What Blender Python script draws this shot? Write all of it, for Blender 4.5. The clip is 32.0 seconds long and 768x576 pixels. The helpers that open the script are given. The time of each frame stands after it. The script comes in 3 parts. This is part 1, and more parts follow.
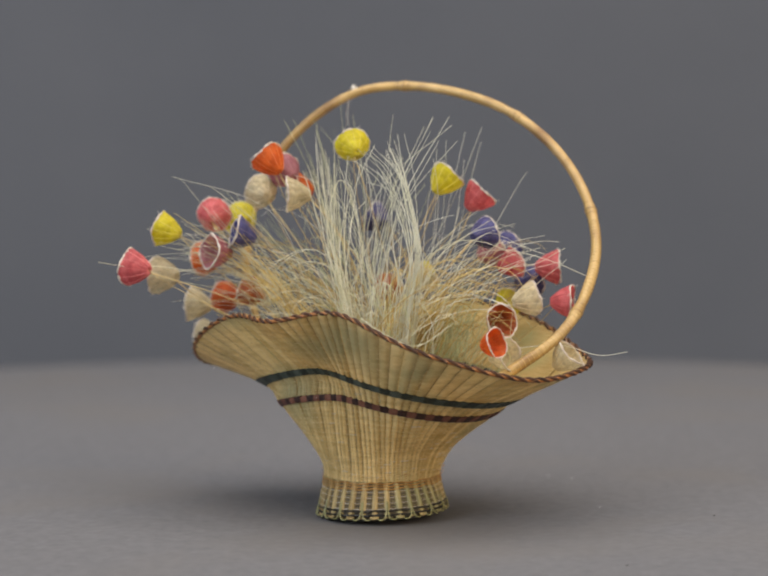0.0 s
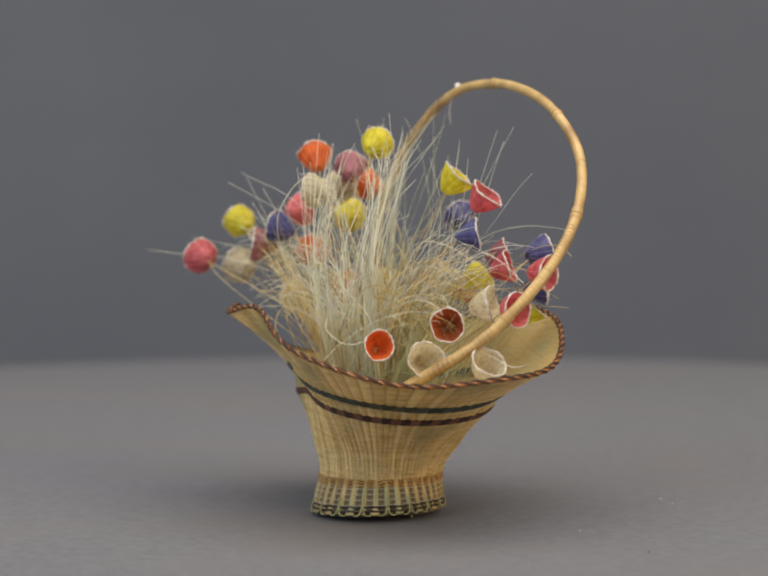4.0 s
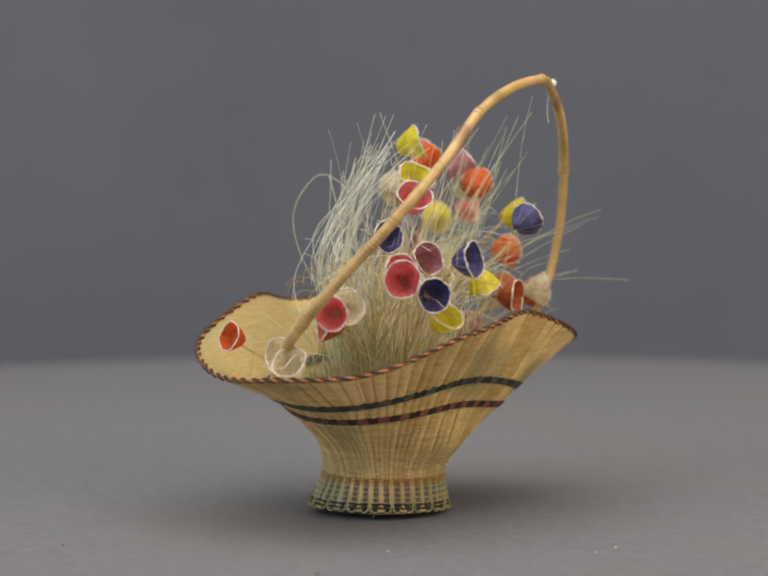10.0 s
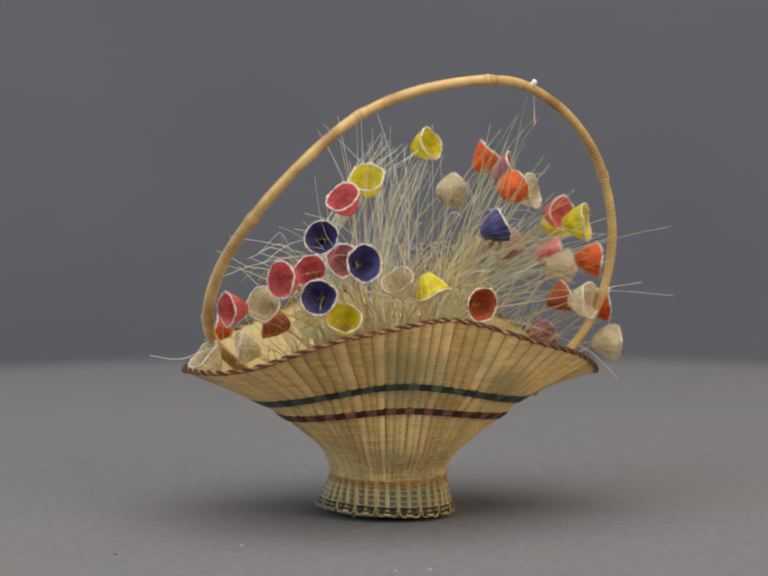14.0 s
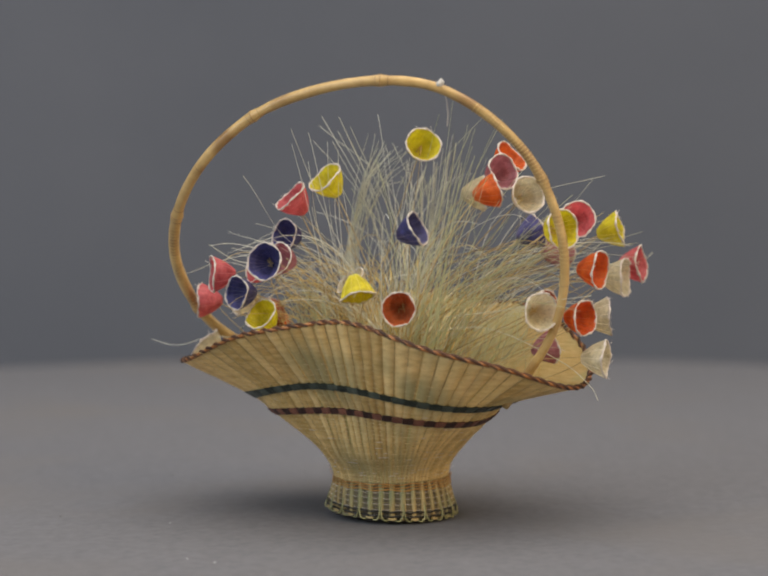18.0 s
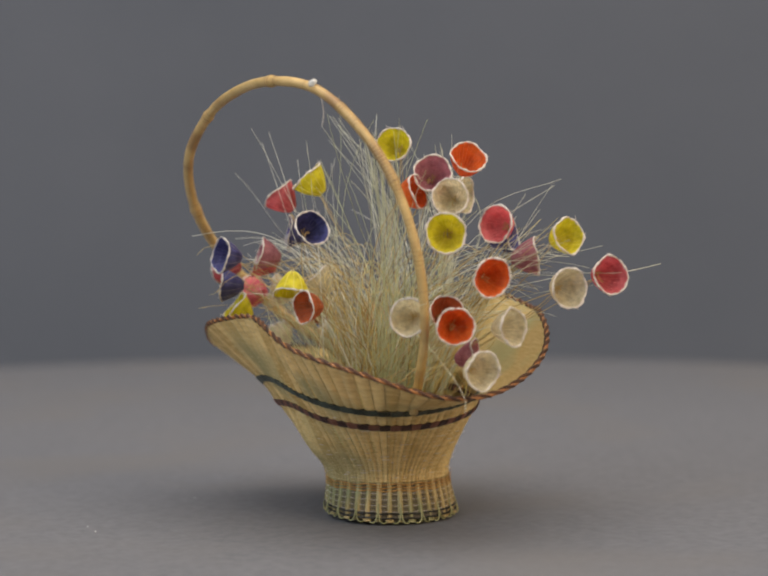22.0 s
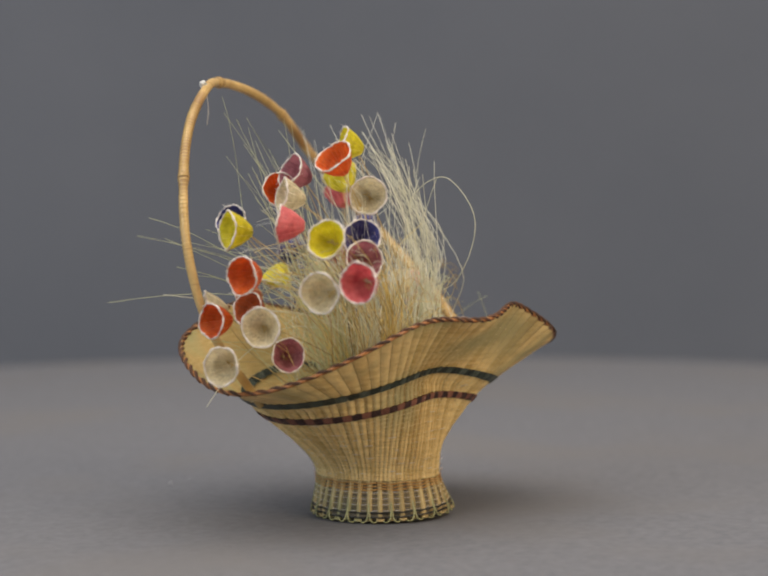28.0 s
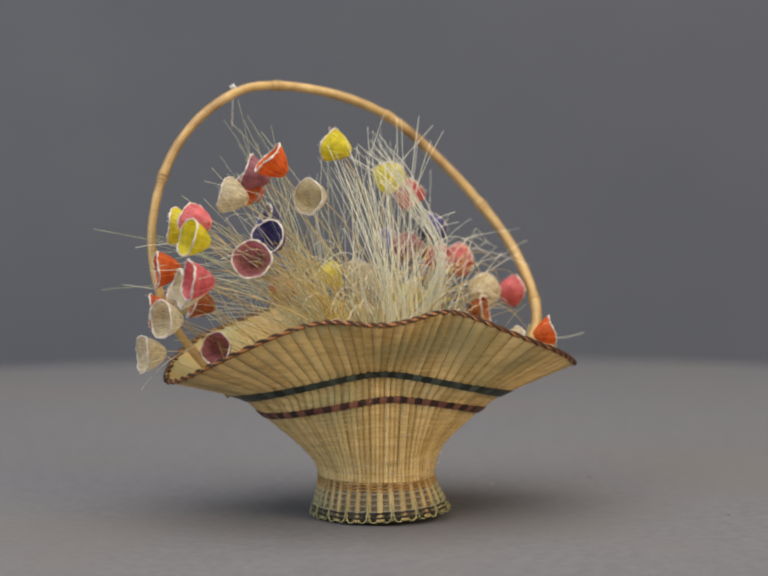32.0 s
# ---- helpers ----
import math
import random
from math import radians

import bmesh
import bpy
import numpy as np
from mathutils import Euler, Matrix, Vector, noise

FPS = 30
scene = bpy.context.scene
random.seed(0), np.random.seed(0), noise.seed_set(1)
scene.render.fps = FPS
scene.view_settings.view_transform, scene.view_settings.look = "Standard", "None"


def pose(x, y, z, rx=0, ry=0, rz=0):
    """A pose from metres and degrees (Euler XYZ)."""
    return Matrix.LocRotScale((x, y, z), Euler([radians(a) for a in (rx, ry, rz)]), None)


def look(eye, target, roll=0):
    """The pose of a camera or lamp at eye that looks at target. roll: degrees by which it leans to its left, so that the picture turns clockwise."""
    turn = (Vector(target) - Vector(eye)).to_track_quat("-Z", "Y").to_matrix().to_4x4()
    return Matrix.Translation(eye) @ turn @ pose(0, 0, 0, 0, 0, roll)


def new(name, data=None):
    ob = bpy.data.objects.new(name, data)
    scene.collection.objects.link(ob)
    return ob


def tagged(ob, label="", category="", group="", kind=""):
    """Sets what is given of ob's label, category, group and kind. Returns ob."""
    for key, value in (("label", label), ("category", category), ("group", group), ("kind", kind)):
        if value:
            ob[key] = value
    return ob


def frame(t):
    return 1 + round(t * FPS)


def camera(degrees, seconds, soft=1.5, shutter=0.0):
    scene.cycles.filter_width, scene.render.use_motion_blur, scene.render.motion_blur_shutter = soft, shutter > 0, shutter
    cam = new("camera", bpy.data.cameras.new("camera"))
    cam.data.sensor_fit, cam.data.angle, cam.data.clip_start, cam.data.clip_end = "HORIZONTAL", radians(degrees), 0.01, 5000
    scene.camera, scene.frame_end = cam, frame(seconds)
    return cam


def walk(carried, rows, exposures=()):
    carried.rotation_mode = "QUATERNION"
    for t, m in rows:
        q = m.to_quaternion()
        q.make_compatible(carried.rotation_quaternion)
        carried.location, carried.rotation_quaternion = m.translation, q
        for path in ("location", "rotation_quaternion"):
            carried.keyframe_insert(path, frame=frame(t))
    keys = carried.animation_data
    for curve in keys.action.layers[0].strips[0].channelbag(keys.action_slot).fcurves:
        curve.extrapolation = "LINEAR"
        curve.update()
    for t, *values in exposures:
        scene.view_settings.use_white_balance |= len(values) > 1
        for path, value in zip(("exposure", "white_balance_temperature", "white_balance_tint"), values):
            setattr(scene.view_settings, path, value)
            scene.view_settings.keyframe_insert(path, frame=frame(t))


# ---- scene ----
MM = 0.001

# ---- camera: it stands still and looks a little down ----
cam = camera(19.07, 32.0, soft=2.1)
EYE = Vector((0.0, -0.5, 0.0861))
CAMERA_POSE = Matrix.Translation(EYE) @ pose(0, 0, 0, 90 - 4.228, 0, -0.04) @ pose(0, 0, 0, 0, 0, -0.22)
walk(cam, [(0.0, CAMERA_POSE), (32.0, CAMERA_POSE)],
     [(0.0, -0.02), (10.0, 0.0), (14.0, -0.02), (17.0, -0.08), (22.0, -0.07), (25.0, -0.04), (28.0, 0.0), (32.0, 0.0)])
cam.data.dof.use_dof = True
cam.data.dof.focus_distance = 0.482
cam.data.dof.aperture_fstop = 14.0

# ---- world and studio lamps ----
world = bpy.data.worlds.new("studio_air")
world.use_nodes = True
scene.world = world
world.node_tree.nodes["Background"].inputs["Color"].default_value = (0.9, 0.95, 1.0, 1)
world.node_tree.nodes["Background"].inputs["Strength"].default_value = 0.05


def softbox(name, eye, target, width, depth, power, colour):
    """A soft studio lamp with its light on the far side of a white cloth."""
    data = bpy.data.lights.new(name, "AREA")
    data.shape, data.size, data.size_y = "RECTANGLE", width, depth
    data.energy, data.color = power, colour
    ob = new(name, data)
    ob.matrix_world = look(eye, target)
    return ob


softbox("softbox_overhead", (0.0, -0.22, 1.1), (0, 0.0, 0), 1.8, 1.3, 23.2, (1.0, 0.935, 0.87))
softbox("softbox_side_warm", (0.9, -0.74, 0.5), (0, 0, 0.04), 0.85, 0.7, 9.2, (1.0, 0.79, 0.55))
softbox("softbox_side_cool", (-0.9, -0.74, 0.5), (0, 0, 0.04), 0.85, 0.7, 7.4, (0.84, 0.915, 1.0))
scene.view_settings.exposure = 0.0


# ---- materials ----
def node(nt, kind, x=0, **inputs):
    n = nt.nodes.new(kind)
    n.location = (x, 0)
    for key, value in inputs.items():
        n.inputs[key.replace("_", " ")].default_value = value
    return n


def material(name, low, high, scale=400.0, rough=0.55, bump=0.0, fine=4000.0, through_light=0.0, stretch=(1, 1, 1),
             vary=0.0, metal=0.0, sheen=0.0, tone=None, tone_scale=60.0):
    """A surface with grain at two scales, a little relief and, where it is thin, light that shines through."""
    mat = bpy.data.materials.new(name)
    mat.use_nodes = True
    nt = mat.node_tree
    bsdf = nt.nodes["Principled BSDF"]
    bsdf.inputs["Roughness"].default_value = rough
    bsdf.inputs["Metallic"].default_value = metal
    bsdf.inputs["Sheen Weight"].default_value = sheen
    link = nt.links.new
    coord = node(nt, "ShaderNodeTexCoord")
    mapping = node(nt, "ShaderNodeMapping", Scale=stretch)
    link(coord.outputs["Object"], mapping.inputs["Vector"])
    big = node(nt, "ShaderNodeTexNoise", Scale=scale, Detail=6.0, Roughness=0.6)
    small = node(nt, "ShaderNodeTexNoise", Scale=fine, Detail=3.0, Roughness=0.7)
    for n in (big, small):
        link(mapping.outputs["Vector"], n.inputs["Vector"])
    add = node(nt, "ShaderNodeMath")
    add.operation = "MULTIPLY_ADD"
    add.inputs[1].default_value = 0.35
    link(small.outputs["Fac"], add.inputs[0])
    link(big.outputs["Fac"], add.inputs[2])
    last = add
    if vary:
        info = node(nt, "ShaderNodeObjectInfo")
        island = node(nt, "ShaderNodeNewGeometry")
        both = node(nt, "ShaderNodeMath")
        link(info.outputs["Random"], both.inputs[0])
        link(island.outputs["Random Per Island"], both.inputs[1])
        wrap = node(nt, "ShaderNodeMath")
        wrap.operation = "MULTIPLY_ADD"
        wrap.inputs[1].default_value, wrap.inputs[2].default_value = vary, -vary
        link(both.outputs[0], wrap.inputs[0])
        total = node(nt, "ShaderNodeMath")
        link(add.outputs[0], total.inputs[0])
        link(wrap.outputs[0], total.inputs[1])
        last = total
    ramp = node(nt, "ShaderNodeValToRGB")
    ramp.color_ramp.elements[0].position, ramp.color_ramp.elements[1].position = 0.38, 0.95
    ramp.color_ramp.elements[0].color, ramp.color_ramp.elements[1].color = (*low, 1), (*high, 1)
    link(last.outputs[0], ramp.inputs["Fac"])
    colour = ramp.outputs["Color"]
    if tone:
        spots = node(nt, "ShaderNodeTexNoise", Scale=tone_scale, Detail=2.0)
        link(coord.outputs["Object"], spots.inputs["Vector"])
        cut = node(nt, "ShaderNodeMapRange")
        cut.inputs["From Min"].default_value, cut.inputs["From Max"].default_value = 0.5, 0.68
        cut.inputs["To Max"].default_value = 0.75
        link(spots.outputs["Fac"], cut.inputs["Value"])
        mix = node(nt, "ShaderNodeMix")
        mix.data_type = "RGBA"
        mix.inputs[7].default_value = (*tone, 1)
        link(cut.outputs["Result"], mix.inputs[0])
        link(colour, mix.inputs[6])
        colour = mix.outputs[2]
    link(colour, bsdf.inputs["Base Color"])
    if bump:
        relief = node(nt, "ShaderNodeBump", Strength=bump, Distance=0.0004)
        link(add.outputs[0], relief.inputs["Height"])
        link(relief.outputs["Normal"], bsdf.inputs["Normal"])
    if through_light:
        thin = node(nt, "ShaderNodeBsdfTranslucent")
        link(colour, thin.inputs["Color"])
        blend = node(nt, "ShaderNodeMixShader", Fac=through_light)
        link(bsdf.outputs[0], blend.inputs[1])
        link(thin.outputs[0], blend.inputs[2])
        link(blend.outputs[0], nt.nodes["Material Output"].inputs["Surface"])
    return mat


PAPER = material("grey_paper", (0.103, 0.106, 0.120), (0.161, 0.163, 0.177), 420, 0.85, 0.5, 2400, tone=(0.143, 0.138, 0.140), tone_scale=14)
WALL = material("grey_wall", (0.083, 0.093, 0.116), (0.108, 0.117, 0.140), 5, 0.9, 0.05, 300)
ROOM = material("studio_room", (0.26, 0.27, 0.29), (0.32, 0.33, 0.345), 3, 0.9, 0.05, 300)
WEAVE = material("woven_hair", (0.60, 0.43, 0.145), (0.84, 0.67, 0.325), 260, 0.45, 0.5, 2600, 0.38, (1, 1, 9),
                 tone=(0.56, 0.56, 0.29), tone_scale=70)
SEAM = material("brown_seam", (0.36, 0.235, 0.085), (0.66, 0.48, 0.20), 260, 0.5, 0.5, 2600, 0.3, (1, 1, 3), vary=0.3)
LOOP = material("green_split_cane", (0.15, 0.15, 0.055), (0.36, 0.35, 0.17), 300, 0.4, 0.2, 3000, vary=0.2)
RIB = material("hair_rib", (0.56, 0.37, 0.118), (0.98, 0.765, 0.365), 220, 0.42, 0.4, 2200, 0.26, (1, 1, 5), vary=0.36,
               tone=(0.36, 0.345, 0.18), tone_scale=48)
WEFT = material("pale_weft", (0.44, 0.34, 0.14), (0.90, 0.76, 0.44), 300, 0.4, 0, 3000, 0.3, vary=0.45)
GREEN_BAND = material("green_hair_band", (0.010, 0.016, 0.011), (0.04, 0.055, 0.038), 500, 0.45, 0.9, 3000, vary=0.3)
GREY_BAND = material("grey_green_band_hair", (0.04, 0.055, 0.042), (0.11, 0.13, 0.10), 500, 0.5, 0.9, 3000, vary=0.3)
BROWN_BAND = material("brown_hair_band", (0.014, 0.005, 0.005), (0.05, 0.017, 0.012), 500, 0.5, 0.9, 3000, vary=0.3)
RUST_BAND = material("rust_hair_band", (0.11, 0.038, 0.024), (0.25, 0.10, 0.06), 500, 0.5, 0.9, 3000, vary=0.3)
RIM_DARK = material("dark_brown_stitch", (0.02, 0.008, 0.004), (0.09, 0.035, 0.014), 500, 0.75, 0.3, 4000, vary=0.4)
RIM_STRAW = material("straw_cord", (0.19, 0.068, 0.017), (0.42, 0.17, 0.042), 700, 0.45, 0.4, 3000)
FOOT_WEFT = material("dark_weft", (0.045, 0.04, 0.032), (0.28, 0.235, 0.16), 300, 0.5, 0.9, 2500, 0.1, (0.3, 0.3, 12))
STAKE = material("cane_stake", (0.30, 0.215, 0.085), (0.56, 0.43, 0.20), 250, 0.42, 0.3, 3000, 0.1, (1, 1, 0.3), vary=0.3,
                 tone=(0.22, 0.27, 0.14), tone_scale=60)
BLACK_RING = material("black_hair_ring", (0.008, 0.008, 0.008), (0.03, 0.028, 0.022), 500, 0.35, 0.3, 4000)
TIE = material("amber_tie", (0.30, 0.14, 0.028), (0.58, 0.34, 0.10), 700, 0.45, 0.4, 3000, vary=0.2)
CANE = material("cane_handle", (0.36, 0.225, 0.073), (0.67, 0.47, 0.20), 160, 0.36, 0.4, 2500, stretch=(1, 1, 1),
                tone=(0.24, 0.13, 0.05), tone_scale=120)
STEM = material("brown_stalk", (0.34, 0.23, 0.08), (0.68, 0.53, 0.25), 200, 0.45, 0.2, 2500, vary=0.3)
BINDING = material("cane_binding", (0.4, 0.27, 0.08), (0.62, 0.45, 0.19), 400, 0.4, 0.2, 3000, vary=0.2)
JOINT = material("cane_joint_brown", (0.16, 0.085, 0.03), (0.42, 0.27, 0.11), 500, 0.45, 0.2, 3000, vary=0.3)
WHITE_THREAD = material("white_thread", (0.60, 0.53, 0.46), (0.90, 0.85, 0.79), 500, 0.5, 0.3, 4000, 0.3)
KNOT_GLUE = material("clear_white_knot", (0.7, 0.7, 0.68), (0.85, 0.85, 0.82), 500, 0.2, 0.1, 3000, 0.3)
HAIR_PALE = material("pale_horsehair", (0.74, 0.73, 0.53), (0.97, 0.97, 0.86), 120, 0.25, 0, 2000, 0.42, vary=0.35)
HAIR_STRAW = material("straw_horsehair", (0.46, 0.29, 0.06), (0.97, 0.82, 0.36), 120, 0.28, 0, 2000, 0.4, vary=0.5)
HAIR_WHITE = material("white_horsehair", (0.78, 0.79, 0.66), (0.97, 0.98, 0.92), 120, 0.25, 0, 2000, 0.42, vary=0.3)
HAIR_GREEN = material("green_horsehair", (0.50, 0.53, 0.29), (0.85, 0.87, 0.62), 120, 0.3, 0, 2000, 0.45, vary=0.4)
LINT = material("white_lint", (0.6, 0.6, 0.58), (0.8, 0.8, 0.78), 900, 0.8)
GRIT = material("dark_grit", (0.03, 0.03, 0.03), (0.06, 0.055, 0.05), 900, 0.7)


def dyed(name, low, high, thin=0.4, gauze=0.14):
    """Dyed hair wound in rings round a little bell, with the rings in relief."""
    mat = material(name, low, high, 330, 0.36, 0.6, 3500, thin, (1, 1, 1.6), vary=0.12)
    nt = mat.node_tree
    relief = [n for n in nt.nodes if n.type == "BUMP"][0]
    ramp = [n for n in nt.nodes if n.type == "VALTORGB"][0].color_ramp
    ramp.elements[0].position, ramp.elements[1].position = 0.44, 0.84
    wave_rings = node(nt, "ShaderNodeTexWave", Scale=620.0, Distortion=2.5, Detail=2.0)
    wave_rings.bands_direction = "Z"
    coord = [n for n in nt.nodes if n.type == "TEX_COORD"][0]
    nt.links.new(coord.outputs["Object"], wave_rings.inputs["Vector"])
    over = node(nt, "ShaderNodeBump", Strength=0.22, Distance=0.0002)
    nt.links.new(wave_rings.outputs["Fac"], over.inputs["Height"])
    nt.links.new(relief.outputs["Normal"], over.inputs["Normal"])
    nt.links.new(over.outputs["Normal"], nt.nodes["Principled BSDF"].inputs["Normal"])
    # the weave is open: some of what lies behind it shows
    out = nt.nodes["Material Output"].inputs["Surface"]
    cloth = out.links[0].from_socket
    holes = node(nt, "ShaderNodeTexNoise", Scale=900.0, Detail=3.0)
    nt.links.new(coord.outputs["Object"], holes.inputs["Vector"])
    share = node(nt, "ShaderNodeMapRange")
    share.inputs["From Min"].default_value, share.inputs["From Max"].default_value = 0.35, 0.7
    share.inputs["To Min"].default_value, share.inputs["To Max"].default_value = 0.4 * gauze, 1.6 * gauze
    nt.links.new(holes.outputs["Fac"], share.inputs["Value"])
    clear = node(nt, "ShaderNodeBsdfTransparent")
    see = node(nt, "ShaderNodeMixShader")
    nt.links.new(share.outputs["Result"], see.inputs["Fac"])
    nt.links.new(cloth, see.inputs[1])
    nt.links.new(clear.outputs[0], see.inputs[2])
    nt.links.new(see.outputs[0], out)
    return mat


DYES = {
    "yellow": dyed("yellow_dyed_hair", (0.50, 0.43, 0.008), (0.94, 0.86, 0.06), 0.55),
    "pink": dyed("pink_dyed_hair", (0.52, 0.06, 0.08), (0.90, 0.29, 0.30), 0.58),
    "navy": dyed("navy_dyed_hair", (0.016, 0.017, 0.070), (0.11, 0.11, 0.32), 0.3, 0.06),
    "orange": dyed("orange_dyed_hair", (0.52, 0.055, 0.008), (0.90, 0.22, 0.035), 0.5),
    "mauve": dyed("mauve_dyed_hair", (0.30, 0.085, 0.125), (0.66, 0.31, 0.35), 0.55),
    "cream": dyed("undyed_cream_hair", (0.58, 0.50, 0.31), (0.92, 0.85, 0.64), 0.6, 0.28),
    "russet": dyed("russet_dyed_hair", (0.20, 0.03, 0.010), (0.62, 0.16, 0.05)),
}

THREADS = {
    "yellow": material("yellow_thread", (0.70, 0.60, 0.06), (0.92, 0.83, 0.18), 400, 0.35, vary=0.3),
    "pink": material("pink_thread", (0.55, 0.09, 0.11), (0.88, 0.32, 0.33), 400, 0.35, vary=0.3),
    "navy": material("navy_thread", (0.05, 0.05, 0.12), (0.30, 0.28, 0.42), 400, 0.35, vary=0.45),
    "orange": material("orange_thread", (0.50, 0.08, 0.015), (0.90, 0.29, 0.08), 400, 0.35, vary=0.3),
    "mauve": material("mauve_thread", (0.24, 0.05, 0.08), (0.68, 0.36, 0.40), 400, 0.35, vary=0.3),
    "cream": material("cream_thread", (0.50, 0.40, 0.23), (0.92, 0.86, 0.68), 400, 0.35, vary=0.3),
    "russet": material("russet_thread", (0.09, 0.018, 0.008), (0.52, 0.19, 0.09), 400, 0.35, vary=0.4),
}


# ---- mesh helpers ----
def mesh_of(name, verts, faces, mats, smooth=True, index=None):
    me = bpy.data.meshes.new(name)
    me.from_pydata([tuple(v) for v in verts], [], faces)
    for m in mats if isinstance(mats, (list, tuple)) else [mats]:
        me.materials.append(m)
    if smooth:
        me.polygons.foreach_set("use_smooth", [True] * len(me.polygons))
    if index:
        me.polygons.foreach_set("material_index", index)
    me.update()
    return me


def part(name, me, parent, label="", matrix=None):
    ob = new(name, me)
    ob.parent = parent
    if matrix is not None:
        ob.matrix_basis = matrix
    return tagged(ob, label)


def tube(path, radius, sides=8, closed=False, caps=True, verts=None, faces=None):
    """A round bar along a path; radius may be a function of the place along it, 0 to 1. Adds to verts and faces."""
    verts = [] if verts is None else verts
    faces = [] if faces is None else faces
    start, n = len(verts), len(path)
    path = [Vector(p) for p in path]
    normal = None
    for i, p in enumerate(path):
        if closed:
            way = (path[(i + 1) % n] - path[i - 1]).normalized()
        else:
            way = (path[min(i + 1, n - 1)] - path[max(i - 1, 0)]).normalized()
        if normal is None:
            normal = way.orthogonal().normalized()
        normal = (normal - way * normal.dot(way)).normalized()
        side = way.cross(normal)
        r = radius(i / max(n - 1, 1)) if callable(radius) else radius
        for k in range(sides):
            a = 2 * math.pi * k / sides
            verts.append(p + normal * (r * math.cos(a)) + side * (r * math.sin(a)))
    for i in range(n if closed else n - 1):
        for k in range(sides):
            a, b = start + i * sides, start + ((i + 1) % n) * sides
            faces.append((a + k, a + (k + 1) % sides, b + (k + 1) % sides, b + k))
    if caps and not closed:
        faces.append(tuple(start + k for k in reversed(range(sides))))
        faces.append(tuple(start + (n - 1) * sides + k for k in range(sides)))
    return verts, faces


def bezier(a, b, c, d, n=10):
    out = []
    for i in range(n + 1):
        u = i / n
        out.append(a * (1 - u) ** 3 + b * (3 * u * (1 - u) ** 2) + c * (3 * u * u * (1 - u)) + d * u ** 3)
    return out


def spline(points, n=10):
    """A smooth line through the points."""
    pts = [Vector(p) for p in points]
    pts = [pts[0] * 2 - pts[1]] + pts + [pts[-1] * 2 - pts[-2]]
    out = []
    for i in range(1, len(pts) - 2):
        a, b, c, d = pts[i - 1:i + 3]
        for k in range(n):
            u = k / n
            out.append(0.5 * (2 * b + (c - a) * u + (2 * a - 5 * b + 4 * c - d) * u * u + (3 * b - a - 3 * c + d) * u ** 3))
    out.append(pts[-2])
    return out


# ---- studio ----
def slab(name, lo, hi, mat, label):
    bm = bmesh.new()
    bmesh.ops.create_cube(bm, size=1)
    for v in bm.verts:
        v.co = Vector([lo[i] + (v.co[i] + 0.5) * (hi[i] - lo[i]) for i in range(3)])
    me = bpy.data.meshes.new(name)
    bm.to_mesh(me)
    bm.free()
    me.materials.append(mat)
    return tagged(new(name, me), label, kind="structure")


slab("floor", (-1.6, -1.8, -0.16), (1.6, 0.62, -0.1), ROOM, "plain grey studio floor under the turntable")
slab("wall_north", (-1.6, 0.62, -0.16), (1.6, 0.72, 1.7), WALL, "plain smooth dark grey studio wall behind the turntable")
slab("wall_south", (-1.6, -1.9, -0.16), (1.6, -1.8, 1.7), ROOM, "plain grey studio wall")
slab("wall_west", (-1.7, -1.9, -0.16), (-1.6, 0.72, 1.7), ROOM, "plain grey studio wall")
slab("wall_east", (1.6, -1.9, -0.16), (1.7, 0.72, 1.7), ROOM, "plain grey studio wall")
slab("ceiling", (-1.7, -1.9, 1.7), (1.7, 0.72, 1.76), ROOM, "plain grey studio ceiling")

TURNING = []


def turned_thing(name, label, category, group=""):
    ob = new(name)
    ob.empty_display_size = 0.01
    TURNING.append(ob)
    return tagged(ob, label, category, group)


# ---- turntable ----
def disc(radius, top, bottom, mat, name, bevel=0.004, sides=160):
    prof = [(0.0, top), (radius * 0.5, top), (radius - bevel, top)]
    prof += [(radius - bevel + bevel * math.sin(a), top - bevel + bevel * math.cos(a)) for a in (0.5, 1.0, 1.5708)]
    prof += [(radius, bottom), (0.0, bottom)]
    verts, faces = [], []
    for r, z in prof:
        for k in range(sides):
            a = 2 * math.pi * k / sides
            verts.append((max(r, 1e-5) * math.cos(a), max(r, 1e-5) * math.sin(a), z))
    for i in range(len(prof) - 1):
        for k in range(sides):
            j = (k + 1) % sides
            faces.append((i * sides + k, (i + 1) * sides + k, (i + 1) * sides + j, i * sides + j))
    return mesh_of(name, verts, faces, mat)


